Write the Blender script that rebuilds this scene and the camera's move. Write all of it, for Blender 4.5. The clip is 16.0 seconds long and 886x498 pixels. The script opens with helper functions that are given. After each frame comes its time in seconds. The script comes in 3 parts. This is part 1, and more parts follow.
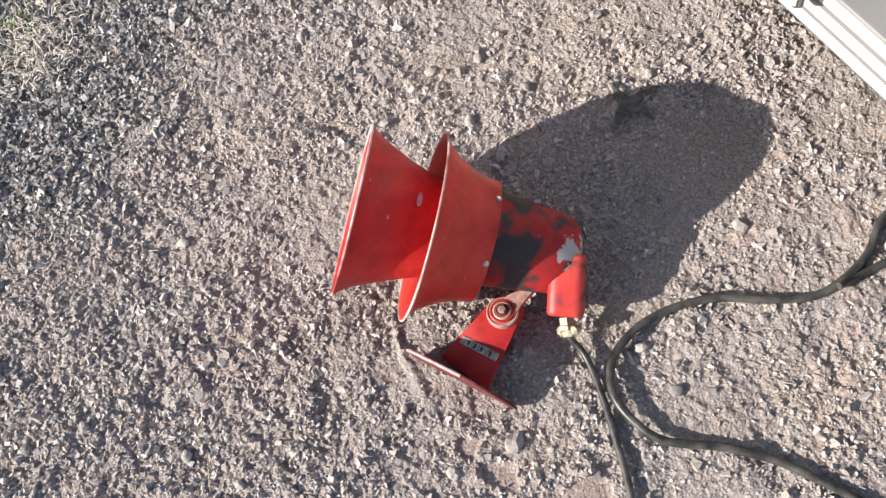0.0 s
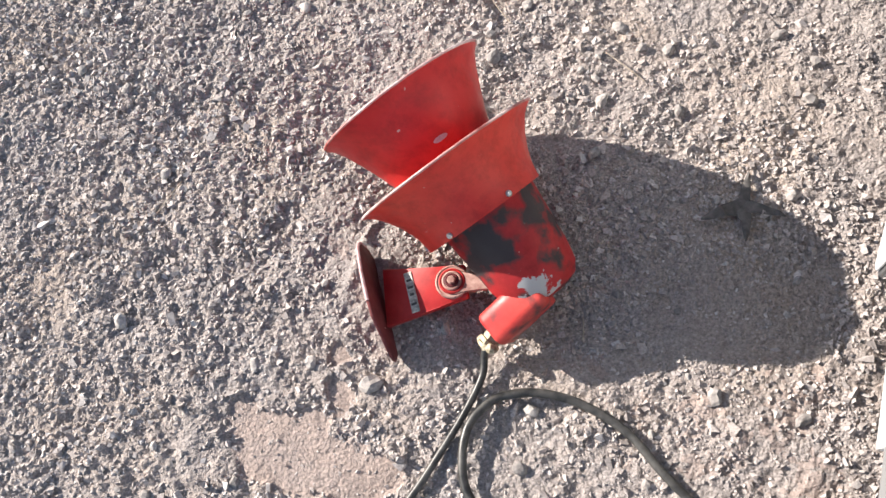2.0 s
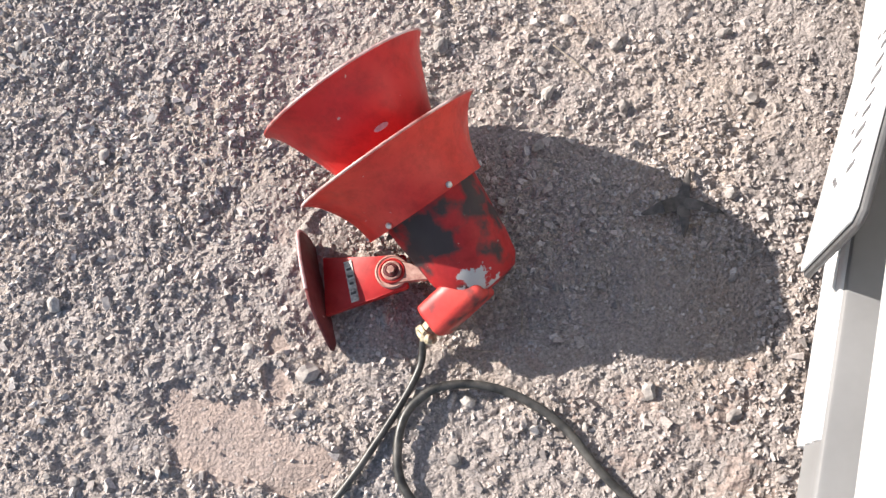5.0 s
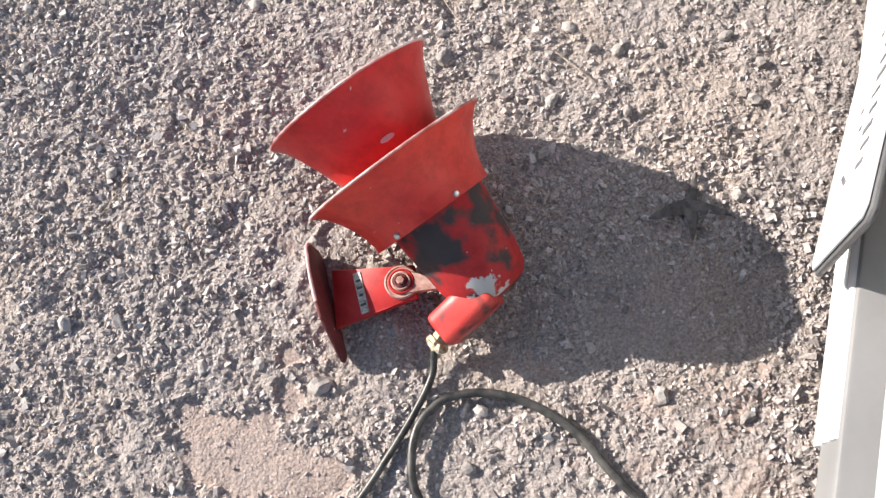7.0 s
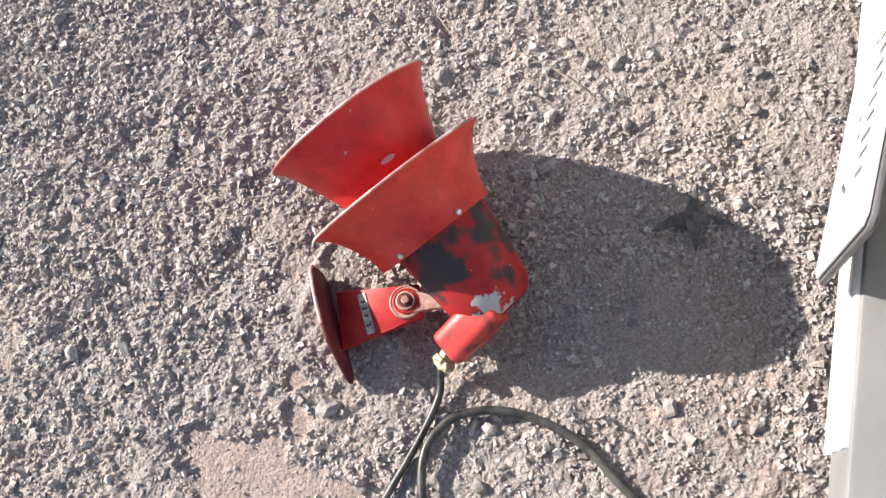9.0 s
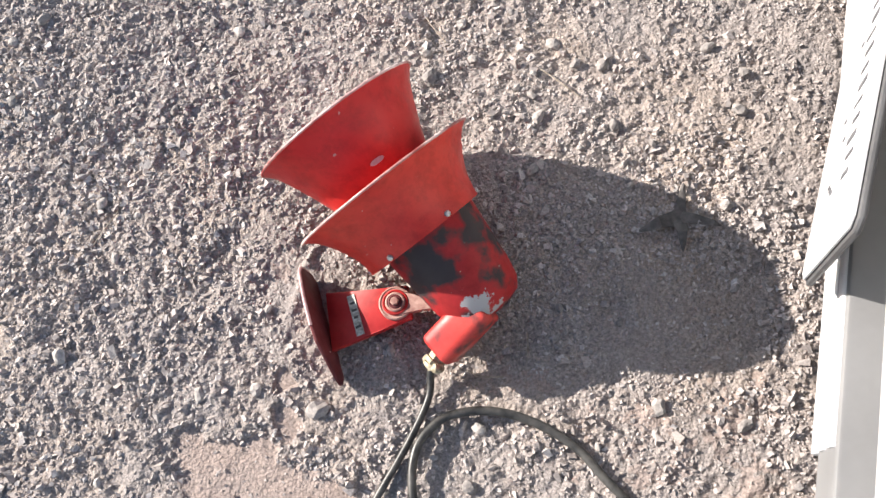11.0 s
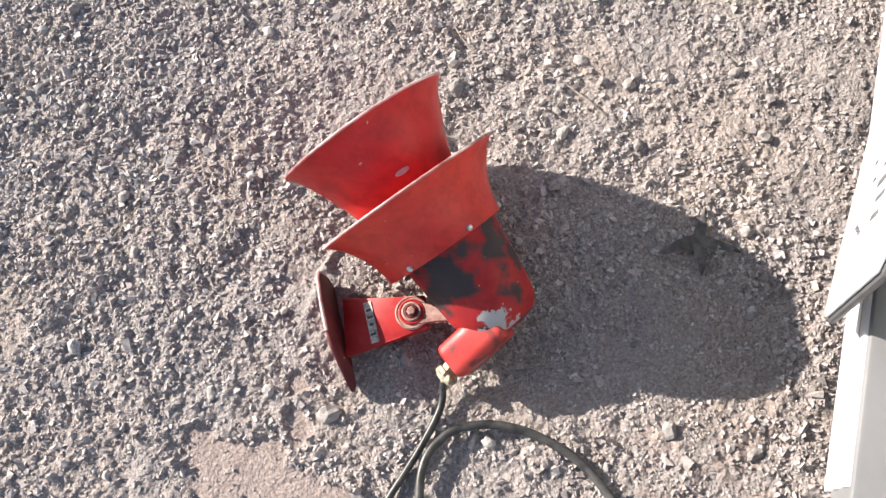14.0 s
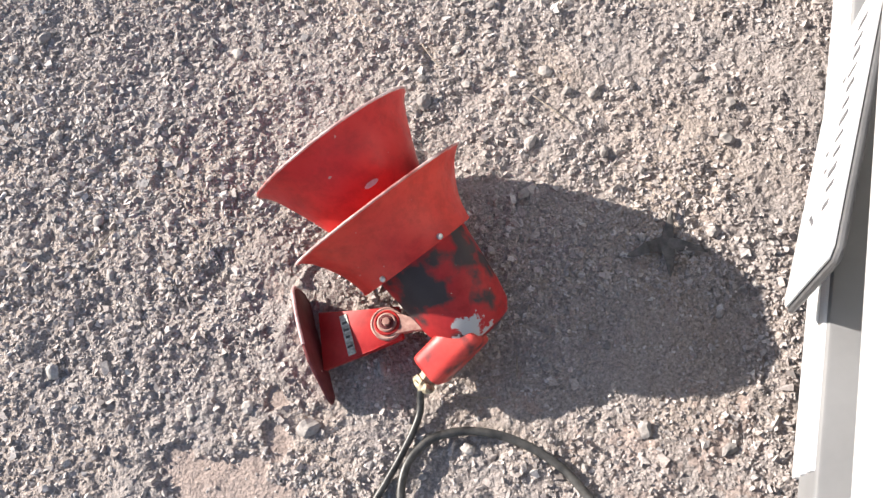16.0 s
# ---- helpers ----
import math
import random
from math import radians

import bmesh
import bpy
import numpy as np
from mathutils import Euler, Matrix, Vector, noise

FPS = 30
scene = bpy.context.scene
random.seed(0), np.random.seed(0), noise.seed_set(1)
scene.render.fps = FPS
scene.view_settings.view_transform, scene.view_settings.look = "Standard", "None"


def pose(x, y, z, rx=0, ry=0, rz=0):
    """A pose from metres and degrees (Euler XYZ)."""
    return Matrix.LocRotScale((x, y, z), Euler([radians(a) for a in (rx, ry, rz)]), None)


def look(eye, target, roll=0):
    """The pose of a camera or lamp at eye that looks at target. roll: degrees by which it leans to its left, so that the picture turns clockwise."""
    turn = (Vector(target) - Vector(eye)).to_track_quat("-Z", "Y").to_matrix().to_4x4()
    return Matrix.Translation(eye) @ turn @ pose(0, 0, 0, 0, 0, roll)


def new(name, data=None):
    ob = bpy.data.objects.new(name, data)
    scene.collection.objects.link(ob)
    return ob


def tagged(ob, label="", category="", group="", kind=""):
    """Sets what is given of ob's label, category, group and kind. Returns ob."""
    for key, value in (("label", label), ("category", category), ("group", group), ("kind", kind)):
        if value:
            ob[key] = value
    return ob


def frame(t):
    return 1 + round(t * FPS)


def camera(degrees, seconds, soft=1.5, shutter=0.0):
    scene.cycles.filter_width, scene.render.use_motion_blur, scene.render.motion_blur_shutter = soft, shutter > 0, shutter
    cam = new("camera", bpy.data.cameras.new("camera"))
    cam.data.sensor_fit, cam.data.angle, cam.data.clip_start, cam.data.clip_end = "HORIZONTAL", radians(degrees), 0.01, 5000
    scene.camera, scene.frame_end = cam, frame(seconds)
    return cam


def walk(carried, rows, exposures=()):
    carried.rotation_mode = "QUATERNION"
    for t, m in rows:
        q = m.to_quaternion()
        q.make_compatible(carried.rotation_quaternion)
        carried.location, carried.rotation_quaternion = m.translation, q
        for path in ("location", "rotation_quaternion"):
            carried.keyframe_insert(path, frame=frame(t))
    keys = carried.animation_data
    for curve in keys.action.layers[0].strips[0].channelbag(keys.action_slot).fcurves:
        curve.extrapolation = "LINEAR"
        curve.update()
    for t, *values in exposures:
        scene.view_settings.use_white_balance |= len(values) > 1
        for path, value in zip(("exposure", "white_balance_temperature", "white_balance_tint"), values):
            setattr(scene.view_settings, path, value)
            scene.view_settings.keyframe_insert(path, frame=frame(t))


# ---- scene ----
cam = camera(54.0, 16.0, soft=1.45)
PATH = [
    (0, (-0.386, -0.524, 1.362), (0.155, 0.183, -0.429), -22.7),
    (0.5, (-0.265, -0.519, 1.375), (0.009, 0.257, -0.447), -21.2),
    (1, (-0.109, -0.511, 1.352), (0.016, 0.261, -0.489), -20.2),
    (1.5, (0.069, -0.576, 1.301), (0.005, 0.171, -0.553), -22.2),
    (2, (0.064, -0.577, 1.318), (-0.093, 0.131, -0.546), -26.5),
    (2.5, (0.056, -0.56, 1.323), (-0.138, 0.147, -0.538), -27.3),
    (3, (0.087, -0.569, 1.322), (-0.032, 0.126, -0.549), -22.1),
    (3.5, (0.073, -0.582, 1.32), (-0.026, 0.117, -0.551), -19.6),
    (4, (0.087, -0.586, 1.315), (-0.007, 0.122, -0.553), -20.0),
    (4.5, (0.095, -0.579, 1.31), (0.016, 0.084, -0.576), -19.5),
    (6.8, (0.093, -0.57, 1.314), (0.016, 0.086, -0.575), -21.9),
    (7, (0.089, -0.577, 1.311), (0.007, 0.108, -0.566), -21.4),
    (7.5, (0.09, -0.576, 1.318), (0.01, 0.133, -0.55), -21.1),
    (8, (0.091, -0.582, 1.32), (0.022, 0.145, -0.542), -20.7),
    (8.5, (0.09, -0.578, 1.32), (0.013, 0.152, -0.54), -21.9),
    (9, (0.091, -0.575, 1.315), (0.01, 0.146, -0.549), -22.7),
    (11.5, (0.088, -0.565, 1.321), (0.039, 0.14, -0.55), -20.7),
    (12, (0.089, -0.561, 1.321), (0.022, 0.145, -0.549), -22.0),
    (12.5, (0.084, -0.561, 1.327), (0.018, 0.156, -0.539), -21.9),
    (13, (0.084, -0.563, 1.334), (0.011, 0.169, -0.526), -21.2),
    (13.5, (0.064, -0.556, 1.327), (0.001, 0.182, -0.53), -19.4),
    (14, (0.074, -0.545, 1.333), (0.008, 0.159, -0.538), -19.0),
    (14.5, (0.084, -0.553, 1.336), (0.023, 0.161, -0.531), -19.6),
    (15, (0.087, -0.558, 1.339), (0.043, 0.166, -0.525), -18.9),
    (15.5, (0.086, -0.559, 1.343), (0.046, 0.169, -0.52), -19.3),
    (16, (0.089, -0.573, 1.343), (0.069, 0.168, -0.515), -17.6),
]
walk(cam, [(t, look(eye, target, roll)) for t, eye, target, roll in PATH], [(0, 1.03), (0.5, 1.17), (1, 1.26), (1.5, 1.35), (16, 1.35)])

# ---- light ----
SUN_ELEVATION, SUN_WAY = radians(26.0), Vector((-0.81, 0.586, 0.0)).normalized()
world = bpy.data.worlds.new("sky")
scene.world = world
world.use_nodes = True
wn = world.node_tree.nodes
sky = wn.new("ShaderNodeTexSky")
sky.sky_type = "NISHITA"
sky.sun_disc = False
sky.air_density, sky.dust_density, sky.ozone_density = 1.0, 1.0, 0.9
sky.sun_elevation = SUN_ELEVATION
sky.sun_rotation = math.atan2(SUN_WAY.x, SUN_WAY.y)
world.node_tree.links.new(sky.outputs["Color"], wn["Background"].inputs["Color"])
wn["Background"].inputs["Strength"].default_value = 0.074
sun_data = bpy.data.lights.new("sun", "SUN")
sun_data.energy, sun_data.angle, sun_data.color = 4.6, radians(0.53), (1.0, 0.93, 0.85)
sun = new("sun", sun_data)
sun.rotation_mode = "QUATERNION"
toward_sun = SUN_WAY * math.cos(SUN_ELEVATION) + Vector((0, 0, math.sin(SUN_ELEVATION)))
sun.rotation_quaternion = toward_sun.to_track_quat("Z", "Y")
sun.location = toward_sun * 20


# ---- materials ----
def material(name, rough=0.6, metal=0.0):
    """A principled material with its nodes, links and a small builder of noise."""
    m = bpy.data.materials.new(name)
    m.use_nodes = True
    nodes, links = m.node_tree.nodes, m.node_tree.links
    b = nodes["Principled BSDF"]
    b.inputs["Roughness"].default_value, b.inputs["Metallic"].default_value = rough, metal
    return m, nodes, links, b


def grain(nodes, links, scale, detail=6.0, rough=0.6):
    c = nodes.new("ShaderNodeTexCoord")
    n = nodes.new("ShaderNodeTexNoise")
    n.inputs["Scale"].default_value, n.inputs["Detail"].default_value, n.inputs["Roughness"].default_value = scale, detail, rough
    links.new(c.outputs["Object"], n.inputs["Vector"])
    return n.outputs["Fac"]


def ramp(nodes, links, fac, stops):
    r = nodes.new("ShaderNodeValToRGB")
    while len(r.color_ramp.elements) < len(stops):
        r.color_ramp.elements.new(0.5)
    for e, (p, c) in zip(r.color_ramp.elements, stops):
        e.position, e.color = p, (*c, 1) if len(c) == 3 else c
    links.new(fac, r.inputs["Fac"])
    return r.outputs["Color"]


def mix(nodes, links, fac, a, b, kind="MIX"):
    m = nodes.new("ShaderNodeMix")
    m.data_type, m.blend_type = "RGBA", kind
    for sock, v in (("Factor", fac), ("A", a), ("B", b)):
        s = [i for i in m.inputs if i.name == sock and i.enabled][0]
        if isinstance(v, (int, float)):
            s.default_value = v
        elif isinstance(v, tuple):
            s.default_value = (*v, 1)
        else:
            links.new(v, s)
    return [o for o in m.outputs if o.enabled][0]


def bump(nodes, links, b, height, strength=0.3, distance=0.002):
    n = nodes.new("ShaderNodeBump")
    n.inputs["Strength"].default_value, n.inputs["Distance"].default_value = strength, distance
    links.new(height, n.inputs["Height"])
    links.new(n.outputs["Normal"], b.inputs["Normal"])


def dirt_material(name, grey, tan, pink, relief=1.0):
    m, n, l, b = material(name, 0.95)
    b.inputs["Specular IOR Level"].default_value = 0.15
    broad = ramp(n, l, grain(n, l, 3.2, 4), [(0.34, grey), (0.5, tan), (0.64, pink)])
    fine = ramp(n, l, grain(n, l, 190, 8, 0.75), [(0.3, (0.45, 0.44, 0.43)), (0.5, (0.95, 0.94, 0.93)), (0.72, (1.45, 1.43, 1.4))])
    l.new(mix(n, l, 1.0, broad, fine, "MULTIPLY"), b.inputs["Base Color"])
    c = n.new("ShaderNodeTexCoord")
    crumb = n.new("ShaderNodeTexVoronoi")
    crumb.inputs["Scale"].default_value = 210
    l.new(c.outputs["Object"], crumb.inputs["Vector"])
    both = n.new("ShaderNodeMath")
    both.operation = "SUBTRACT"
    l.new(grain(n, l, 420, 8, 0.75), both.inputs[0])
    l.new(crumb.outputs["Distance"], both.inputs[1])
    bump(n, l, b, both.outputs[0], relief, 0.0032)
    return m


def gravel_material(name, dark, mid, light):
    m, n, l, b = material(name, 0.85)
    b.inputs["Specular IOR Level"].default_value = 0.25
    g = n.new("ShaderNodeNewGeometry")
    own = ramp(n, l, g.outputs["Random Per Island"], [(0.0, dark), (0.45, mid), (0.85, light), (0.99, (0.58, 0.54, 0.52))])
    fine = ramp(n, l, grain(n, l, 260, 6, 0.7), [(0.3, (0.6, 0.6, 0.6)), (0.7, (1.25, 1.23, 1.2))])
    l.new(mix(n, l, 1.0, own, fine, "MULTIPLY"), b.inputs["Base Color"])
    bump(n, l, b, grain(n, l, 500, 5), 0.5, 0.001)
    return m


def pebble_material():
    m, n, l, b = material("pebble_stone", 0.8)
    o = n.new("ShaderNodeObjectInfo")
    own = ramp(n, l, o.outputs["Random"], [(0.0, (0.22, 0.2, 0.19)), (0.5, (0.34, 0.305, 0.285)), (1.0, (0.47, 0.43, 0.4))])
    fine = ramp(n, l, grain(n, l, 180, 7, 0.7), [(0.3, (0.6, 0.6, 0.6)), (0.7, (1.2, 1.2, 1.18))])
    l.new(mix(n, l, 1.0, own, fine, "MULTIPLY"), b.inputs["Base Color"])
    bump(n, l, b, grain(n, l, 300, 6), 0.6, 0.0015)
    return m


def paint_material(name, deep, faded, soot=0.0, primer=None, rough=0.42, shade_soot=()):
    """Weathered enamel: faded broad patches, fine scratches, black soot, thicker round points that stand for soot and
    bell shade, and, round a point, chipped grey primer.
    """
    m, n, l, b = material(name, rough)
    b.inputs["Specular IOR Level"].default_value = 0.32
    col = ramp(n, l, grain(n, l, 9, 5, 0.55), [(0.36, deep), (0.68, faded)])
    specks = ramp(n, l, grain(n, l, 75, 3, 0.5), [(0.735, (0, 0, 0)), (0.76, (1, 1, 1))])
    col = mix(n, l, specks, col, (0.55, 0.4, 0.34))
    grime = ramp(n, l, grain(n, l, 30, 8, 0.7), [(0.32, (0.7, 0.68, 0.68)), (0.55, (1, 1, 1))])
    col = mix(n, l, 1.0, col, grime, "MULTIPLY")
    if soot:
        spread = grain(n, l, 21, 4, 0.5)
        for x, y, z, reach in shade_soot:
            c = n.new("ShaderNodeTexCoord")
            d = n.new("ShaderNodeVectorMath")
            d.operation = "DISTANCE"
            l.new(c.outputs["Object"], d.inputs[0])
            d.inputs[1].default_value = (x, y, z)
            near = n.new("ShaderNodeMapRange")
            l.new(d.outputs["Value"], near.inputs["Value"])
            near.inputs["From Min"].default_value, near.inputs["From Max"].default_value = 0.0, reach
            near.inputs["To Min"].default_value, near.inputs["To Max"].default_value = 0.08, 0.0
            more = n.new("ShaderNodeMath")
            l.new(spread, more.inputs[0])
            l.new(near.outputs["Result"], more.inputs[1])
            spread = more.outputs[0]
        black = ramp(n, l, spread, [(soot, (0, 0, 0)), (soot + 0.12, (1, 1, 1))])
        col = mix(n, l, black, col, (0.045, 0.035, 0.037))
    if primer:
        c = n.new("ShaderNodeTexCoord")
        d = n.new("ShaderNodeVectorMath")
        d.operation = "DISTANCE"
        l.new(c.outputs["Object"], d.inputs[0])
        d.inputs[1].default_value = primer[:3]
        a = n.new("ShaderNodeMath")
        a.operation = "MULTIPLY_ADD"
        l.new(grain(n, l, 50, 6, 0.6), a.inputs[0])
        a.inputs[1].default_value = 0.13
        l.new(d.outputs["Value"], a.inputs[2])
        k = primer[3] + 0.065
        col = mix(n, l, ramp(n, l, a.outputs[0], [(k - 0.001, (1, 1, 1)), (k + 0.001, (0, 0, 0))]), col, (0.42, 0.41, 0.41))
    l.new(col, b.inputs["Base Color"])
    r = ramp(n, l, grain(n, l, 26, 5), [(0.3, (rough - 0.1,) * 3), (0.7, (rough + 0.2,) * 3)])
    l.new(r, b.inputs["Roughness"])
    bump(n, l, b, grain(n, l, 60, 6), 0.18, 0.002)
    return m


def plain_material(name, low, high, scale=40.0, rough=0.6, metal=0.0, relief=0.2):
    m, n, l, b = material(name, rough, metal)
    l.new(ramp(n, l, grain(n, l, scale, 6, 0.6), [(0.35, low), (0.65, high)]), b.inputs["Base Color"])
    bump(n, l, b, grain(n, l, scale * 3, 5), relief, 0.001)
    return m


DIRT = dirt_material("sandy_dirt", (0.365, 0.333, 0.322), (0.385, 0.338, 0.313), (0.40, 0.338, 0.296))
CLAY = dirt_material("pinkish_clay", (0.335, 0.287, 0.268), (0.355, 0.29, 0.26), (0.36, 0.286, 0.246), 0.6)
GRAVEL = gravel_material("gravel", (0.31, 0.276, 0.262), (0.405, 0.359, 0.338), (0.49, 0.442, 0.42))
LOOSE_GRAVEL = gravel_material("loose_gravel", (0.25, 0.238, 0.235), (0.40, 0.374, 0.364), (0.49, 0.459, 0.444))
DARK_GRAVEL = gravel_material("slate_gravel", (0.09, 0.088, 0.09), (0.22, 0.212, 0.211), (0.44, 0.418, 0.404))
PEBBLE = pebble_material()
RED_REAR = paint_material("red_enamel", (0.50, 0.017, 0.02), (0.66, 0.046, 0.04))
RED_FRONT = paint_material("faded_red_enamel", (0.56, 0.03, 0.025), (0.70, 0.074, 0.05))
# blacker round three points: soot plus the bells' shade, put into the colour
RED_BODY = paint_material("sooty_shaded_red_enamel", (0.34, 0.014, 0.019), (0.45, 0.034, 0.032), soot=0.48, primer=(0.080, -0.218, 0.107, 0.027), rough=0.58, shade_soot=((0.01, -0.10, 0.11, 0.11), (-0.005, -0.155, 0.075, 0.075), (0.06, -0.11, 0.135, 0.08)))
RED_BRACKET = paint_material("bracket_red_enamel", (0.38, 0.016, 0.017), (0.50, 0.048, 0.040))
# right end of the box blackened: bell shade painted in along with sooty streaks
RED_BOX = paint_material("grimy_shaded_red_enamel", (0.44, 0.026, 0.026), (0.56, 0.075, 0.06), soot=0.57, shade_soot=((0.095, -0.215, 0.065, 0.055),))
RED_FOOT = paint_material("dull_maroon_paint", (0.095, 0.02, 0.023), (0.19, 0.05, 0.05), rough=0.6)
WORN_EDGE = plain_material("worn_bare_edge", (0.3, 0.035, 0.03), (0.8, 0.62, 0.57), 14, 0.5)
WORN_LUG = plain_material("worn_lug_paint", (0.24, 0.10, 0.08), (0.46, 0.29, 0.24), 70, 0.6)
PINK_EDGE = plain_material("pinkish_worn_paint", (0.34, 0.15, 0.15), (0.6, 0.41, 0.4), 60, 0.6)
BARE = plain_material("bare_spot", (0.5, 0.25, 0.22), (0.62, 0.45, 0.42), 90, 0.5)
STEEL = plain_material("zinc_steel", (0.45, 0.44, 0.42), (0.7, 0.69, 0.66), 200, 0.35, 0.9)
BRASS = plain_material("dirty_brass", (0.16, 0.125, 0.07), (0.34, 0.29, 0.2), 160, 0.55, 0.3)
PUTTY = plain_material("old_sealant", (0.2, 0.16, 0.1), (0.52, 0.46, 0.34), 150, 0.85)
RUBBER = plain_material("black_rubber", (0.012, 0.012, 0.012), (0.085, 0.08, 0.073), 38, 0.4)
LABEL_METAL = plain_material("label_metal", (0.16, 0.165, 0.15), (0.5, 0.5, 0.45), 140, 0.45, 0.5)
LABEL_INK = plain_material("label_ink", (0.03, 0.03, 0.03), (0.06, 0.06, 0.055), 140, 0.6)
BLACK = plain_material("black_plastic", (0.012, 0.012, 0.014), (0.03, 0.03, 0.032), 90, 0.4)
WHITE = plain_material("white_car_paint", (0.61, 0.61, 0.62), (0.66, 0.66, 0.66), 8, 0.22, 0.0, 0.02)
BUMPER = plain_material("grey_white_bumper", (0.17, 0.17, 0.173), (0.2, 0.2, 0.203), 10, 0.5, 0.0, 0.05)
PLATE_WHITE = plain_material("plate_white", (0.63, 0.63, 0.63), (0.69, 0.69, 0.69), 30, 0.35, 0.0, 0.03)
HOLDER = plain_material("grey_plastic", (0.07, 0.07, 0.072), (0.1, 0.1, 0.103), 40, 0.45)
INK = plain_material("plate_ink", (0.08, 0.08, 0.09), (0.14, 0.14, 0.15), 50, 0.5)
STRAW = plain_material("dry_straw", (0.52, 0.45, 0.37), (0.74, 0.68, 0.58), 60, 0.8)
TWIG = plain_material("grey_twig", (0.2, 0.16, 0.12), (0.42, 0.36, 0.29), 90, 0.8)
GREEN = plain_material("green_leaf", (0.12, 0.15, 0.06), (0.26, 0.3, 0.14), 80, 0.6)
STAR_DARK = plain_material("dark_star_arm", (0.055, 0.05, 0.047), (0.12, 0.107, 0.1), 90, 0.8)


# ---- mesh helpers ----
def part(name, bm, mat, parent=None, label="", smooth=True):
    """Links a bmesh as one mesh object under a thing or a part."""
    me = bpy.data.meshes.new(name)
    bmesh.ops.recalc_face_normals(bm, faces=bm.faces)
    for f in bm.faces:
        f.smooth = smooth
    bm.to_mesh(me)
    bm.free()
    me.materials.append(mat)
    if smooth:
        me.set_sharp_from_angle(angle=radians(35))
    ob = new(name, me)
    ob.parent = parent
    return tagged(ob, label)


def thing(name, base, label, category, group=""):
    ob = new(name)
    ob.location = base
    ob.empty_display_size = 0.02
    return tagged(ob, label, category, group)


def lathe(profile, m, segments=72, wobble=0.0):
    """A closed ring of revolution round m's z axis, from (axial, radius) pairs that run round the section."""
    bm = bmesh.new()
    rings = []
    for i in range(segments):
        a = 2 * math.pi * i / segments
        k = 1 + wobble * (math.sin(2 * a + 0.7) + 0.6 * math.sin(5 * a + 2.0))
        rings.append([bm.verts.new(m @ Vector((r * k * math.cos(a), r * k * math.sin(a), w))) for w, r in profile])
    n = len(profile)
    for i in range(segments):
        p, q = rings[i], rings[(i + 1) % segments]
        for j in range(n):
            bm.faces.new((p[j], q[j], q[(j + 1) % n], p[(j + 1) % n]))
    return bm


def turned(profile, m, segments=48):
    """A solid of revolution: the first and last pairs are closed with caps."""
    bm = bmesh.new()
    rings = [[bm.verts.new(m @ Vector((r * math.cos(2 * math.pi * i / segments), r * math.sin(2 * math.pi * i / segments), w))) for i in range(segments)] for w, r in profile]
    for p, q in zip(rings, rings[1:]):
        for i in range(segments):
            bm.faces.new((p[i], p[(i + 1) % segments], q[(i + 1) % segments], q[i]))
    bm.faces.new(rings[0])
    bm.faces.new(rings[-1])
    return bm


def prism(outline, depth, m, bevel=0.0, steps=2):
    """An outline in m's xy plane, pushed by depth along its z, with rounded edges."""
    bm = bmesh.new()
    low = [bm.verts.new((x, y, 0)) for x, y in outline]
    high = [bm.verts.new((x, y, depth)) for x, y in outline]
    bm.faces.new(low)
    bm.faces.new(high)
    for i in range(len(outline)):
        j = (i + 1) % len(outline)
        bm.faces.new((low[i], low[j], high[j], high[i]))
    if bevel:
        bmesh.ops.bevel(bm, geom=bm.edges[:], offset=bevel, segments=steps, profile=0.5, affect="EDGES", clamp_overlap=True)
    bmesh.ops.transform(bm, matrix=m, verts=bm.verts)
    return bm


def block(size, m, bevel=0.003, steps=2):
    x, y, z = (s / 2 for s in size)
    return prism([(-x, -y), (x, -y), (x, y), (-x, y)], size[2], m @ pose(0, 0, -z), bevel, steps)


def tube(points, radius, sides=14, steps=10):
    """A round cable through the points, smoothed."""
    pts = [Vector(p) for p in points]
    ext = [2 * pts[0] - pts[1], *pts, 2 * pts[-1] - pts[-2]]
    line = []
    for a, b, c, d in zip(ext, ext[1:], ext[2:], ext[3:]):
        for k in range(steps):
            t = k / steps
            line.append(0.5 * (2 * b + (c - a) * t + (2 * a - 5 * b + 4 * c - d) * t * t + (3 * b - a - 3 * c + d) * t ** 3))
    line.append(pts[-1])
    bm = bmesh.new()
    rings = []
    for i, p in enumerate(line):
        way = (line[min(i + 1, len(line) - 1)] - line[max(i - 1, 0)]).normalized()
        side = way.cross(Vector((0, 0, 1)))
        side = side.normalized() if side.length > 1e-4 else Vector((1, 0, 0))
        up = side.cross(way)
        rings.append([bm.verts.new(p + radius * (math.cos(2 * math.pi * k / sides) * side + math.sin(2 * math.pi * k / sides) * up)) for k in range(sides)])
    for p, q in zip(rings, rings[1:]):
        for k in range(sides):
            bm.faces.new((p[k], p[(k + 1) % sides], q[(k + 1) % sides], q[k]))
    bm.faces.new(rings[0])
    bm.faces.new(rings[-1])
    return bm


def frame_of(origin, z, x):
    """A pose at origin with its z axis along z and its x axis near x."""
    z = Vector(z).normalized()
    y = z.cross(Vector(x)).normalized()
    x = y.cross(z)
    m = Matrix((x, y, z)).transposed().to_4x4()
    m.translation = origin
    return m


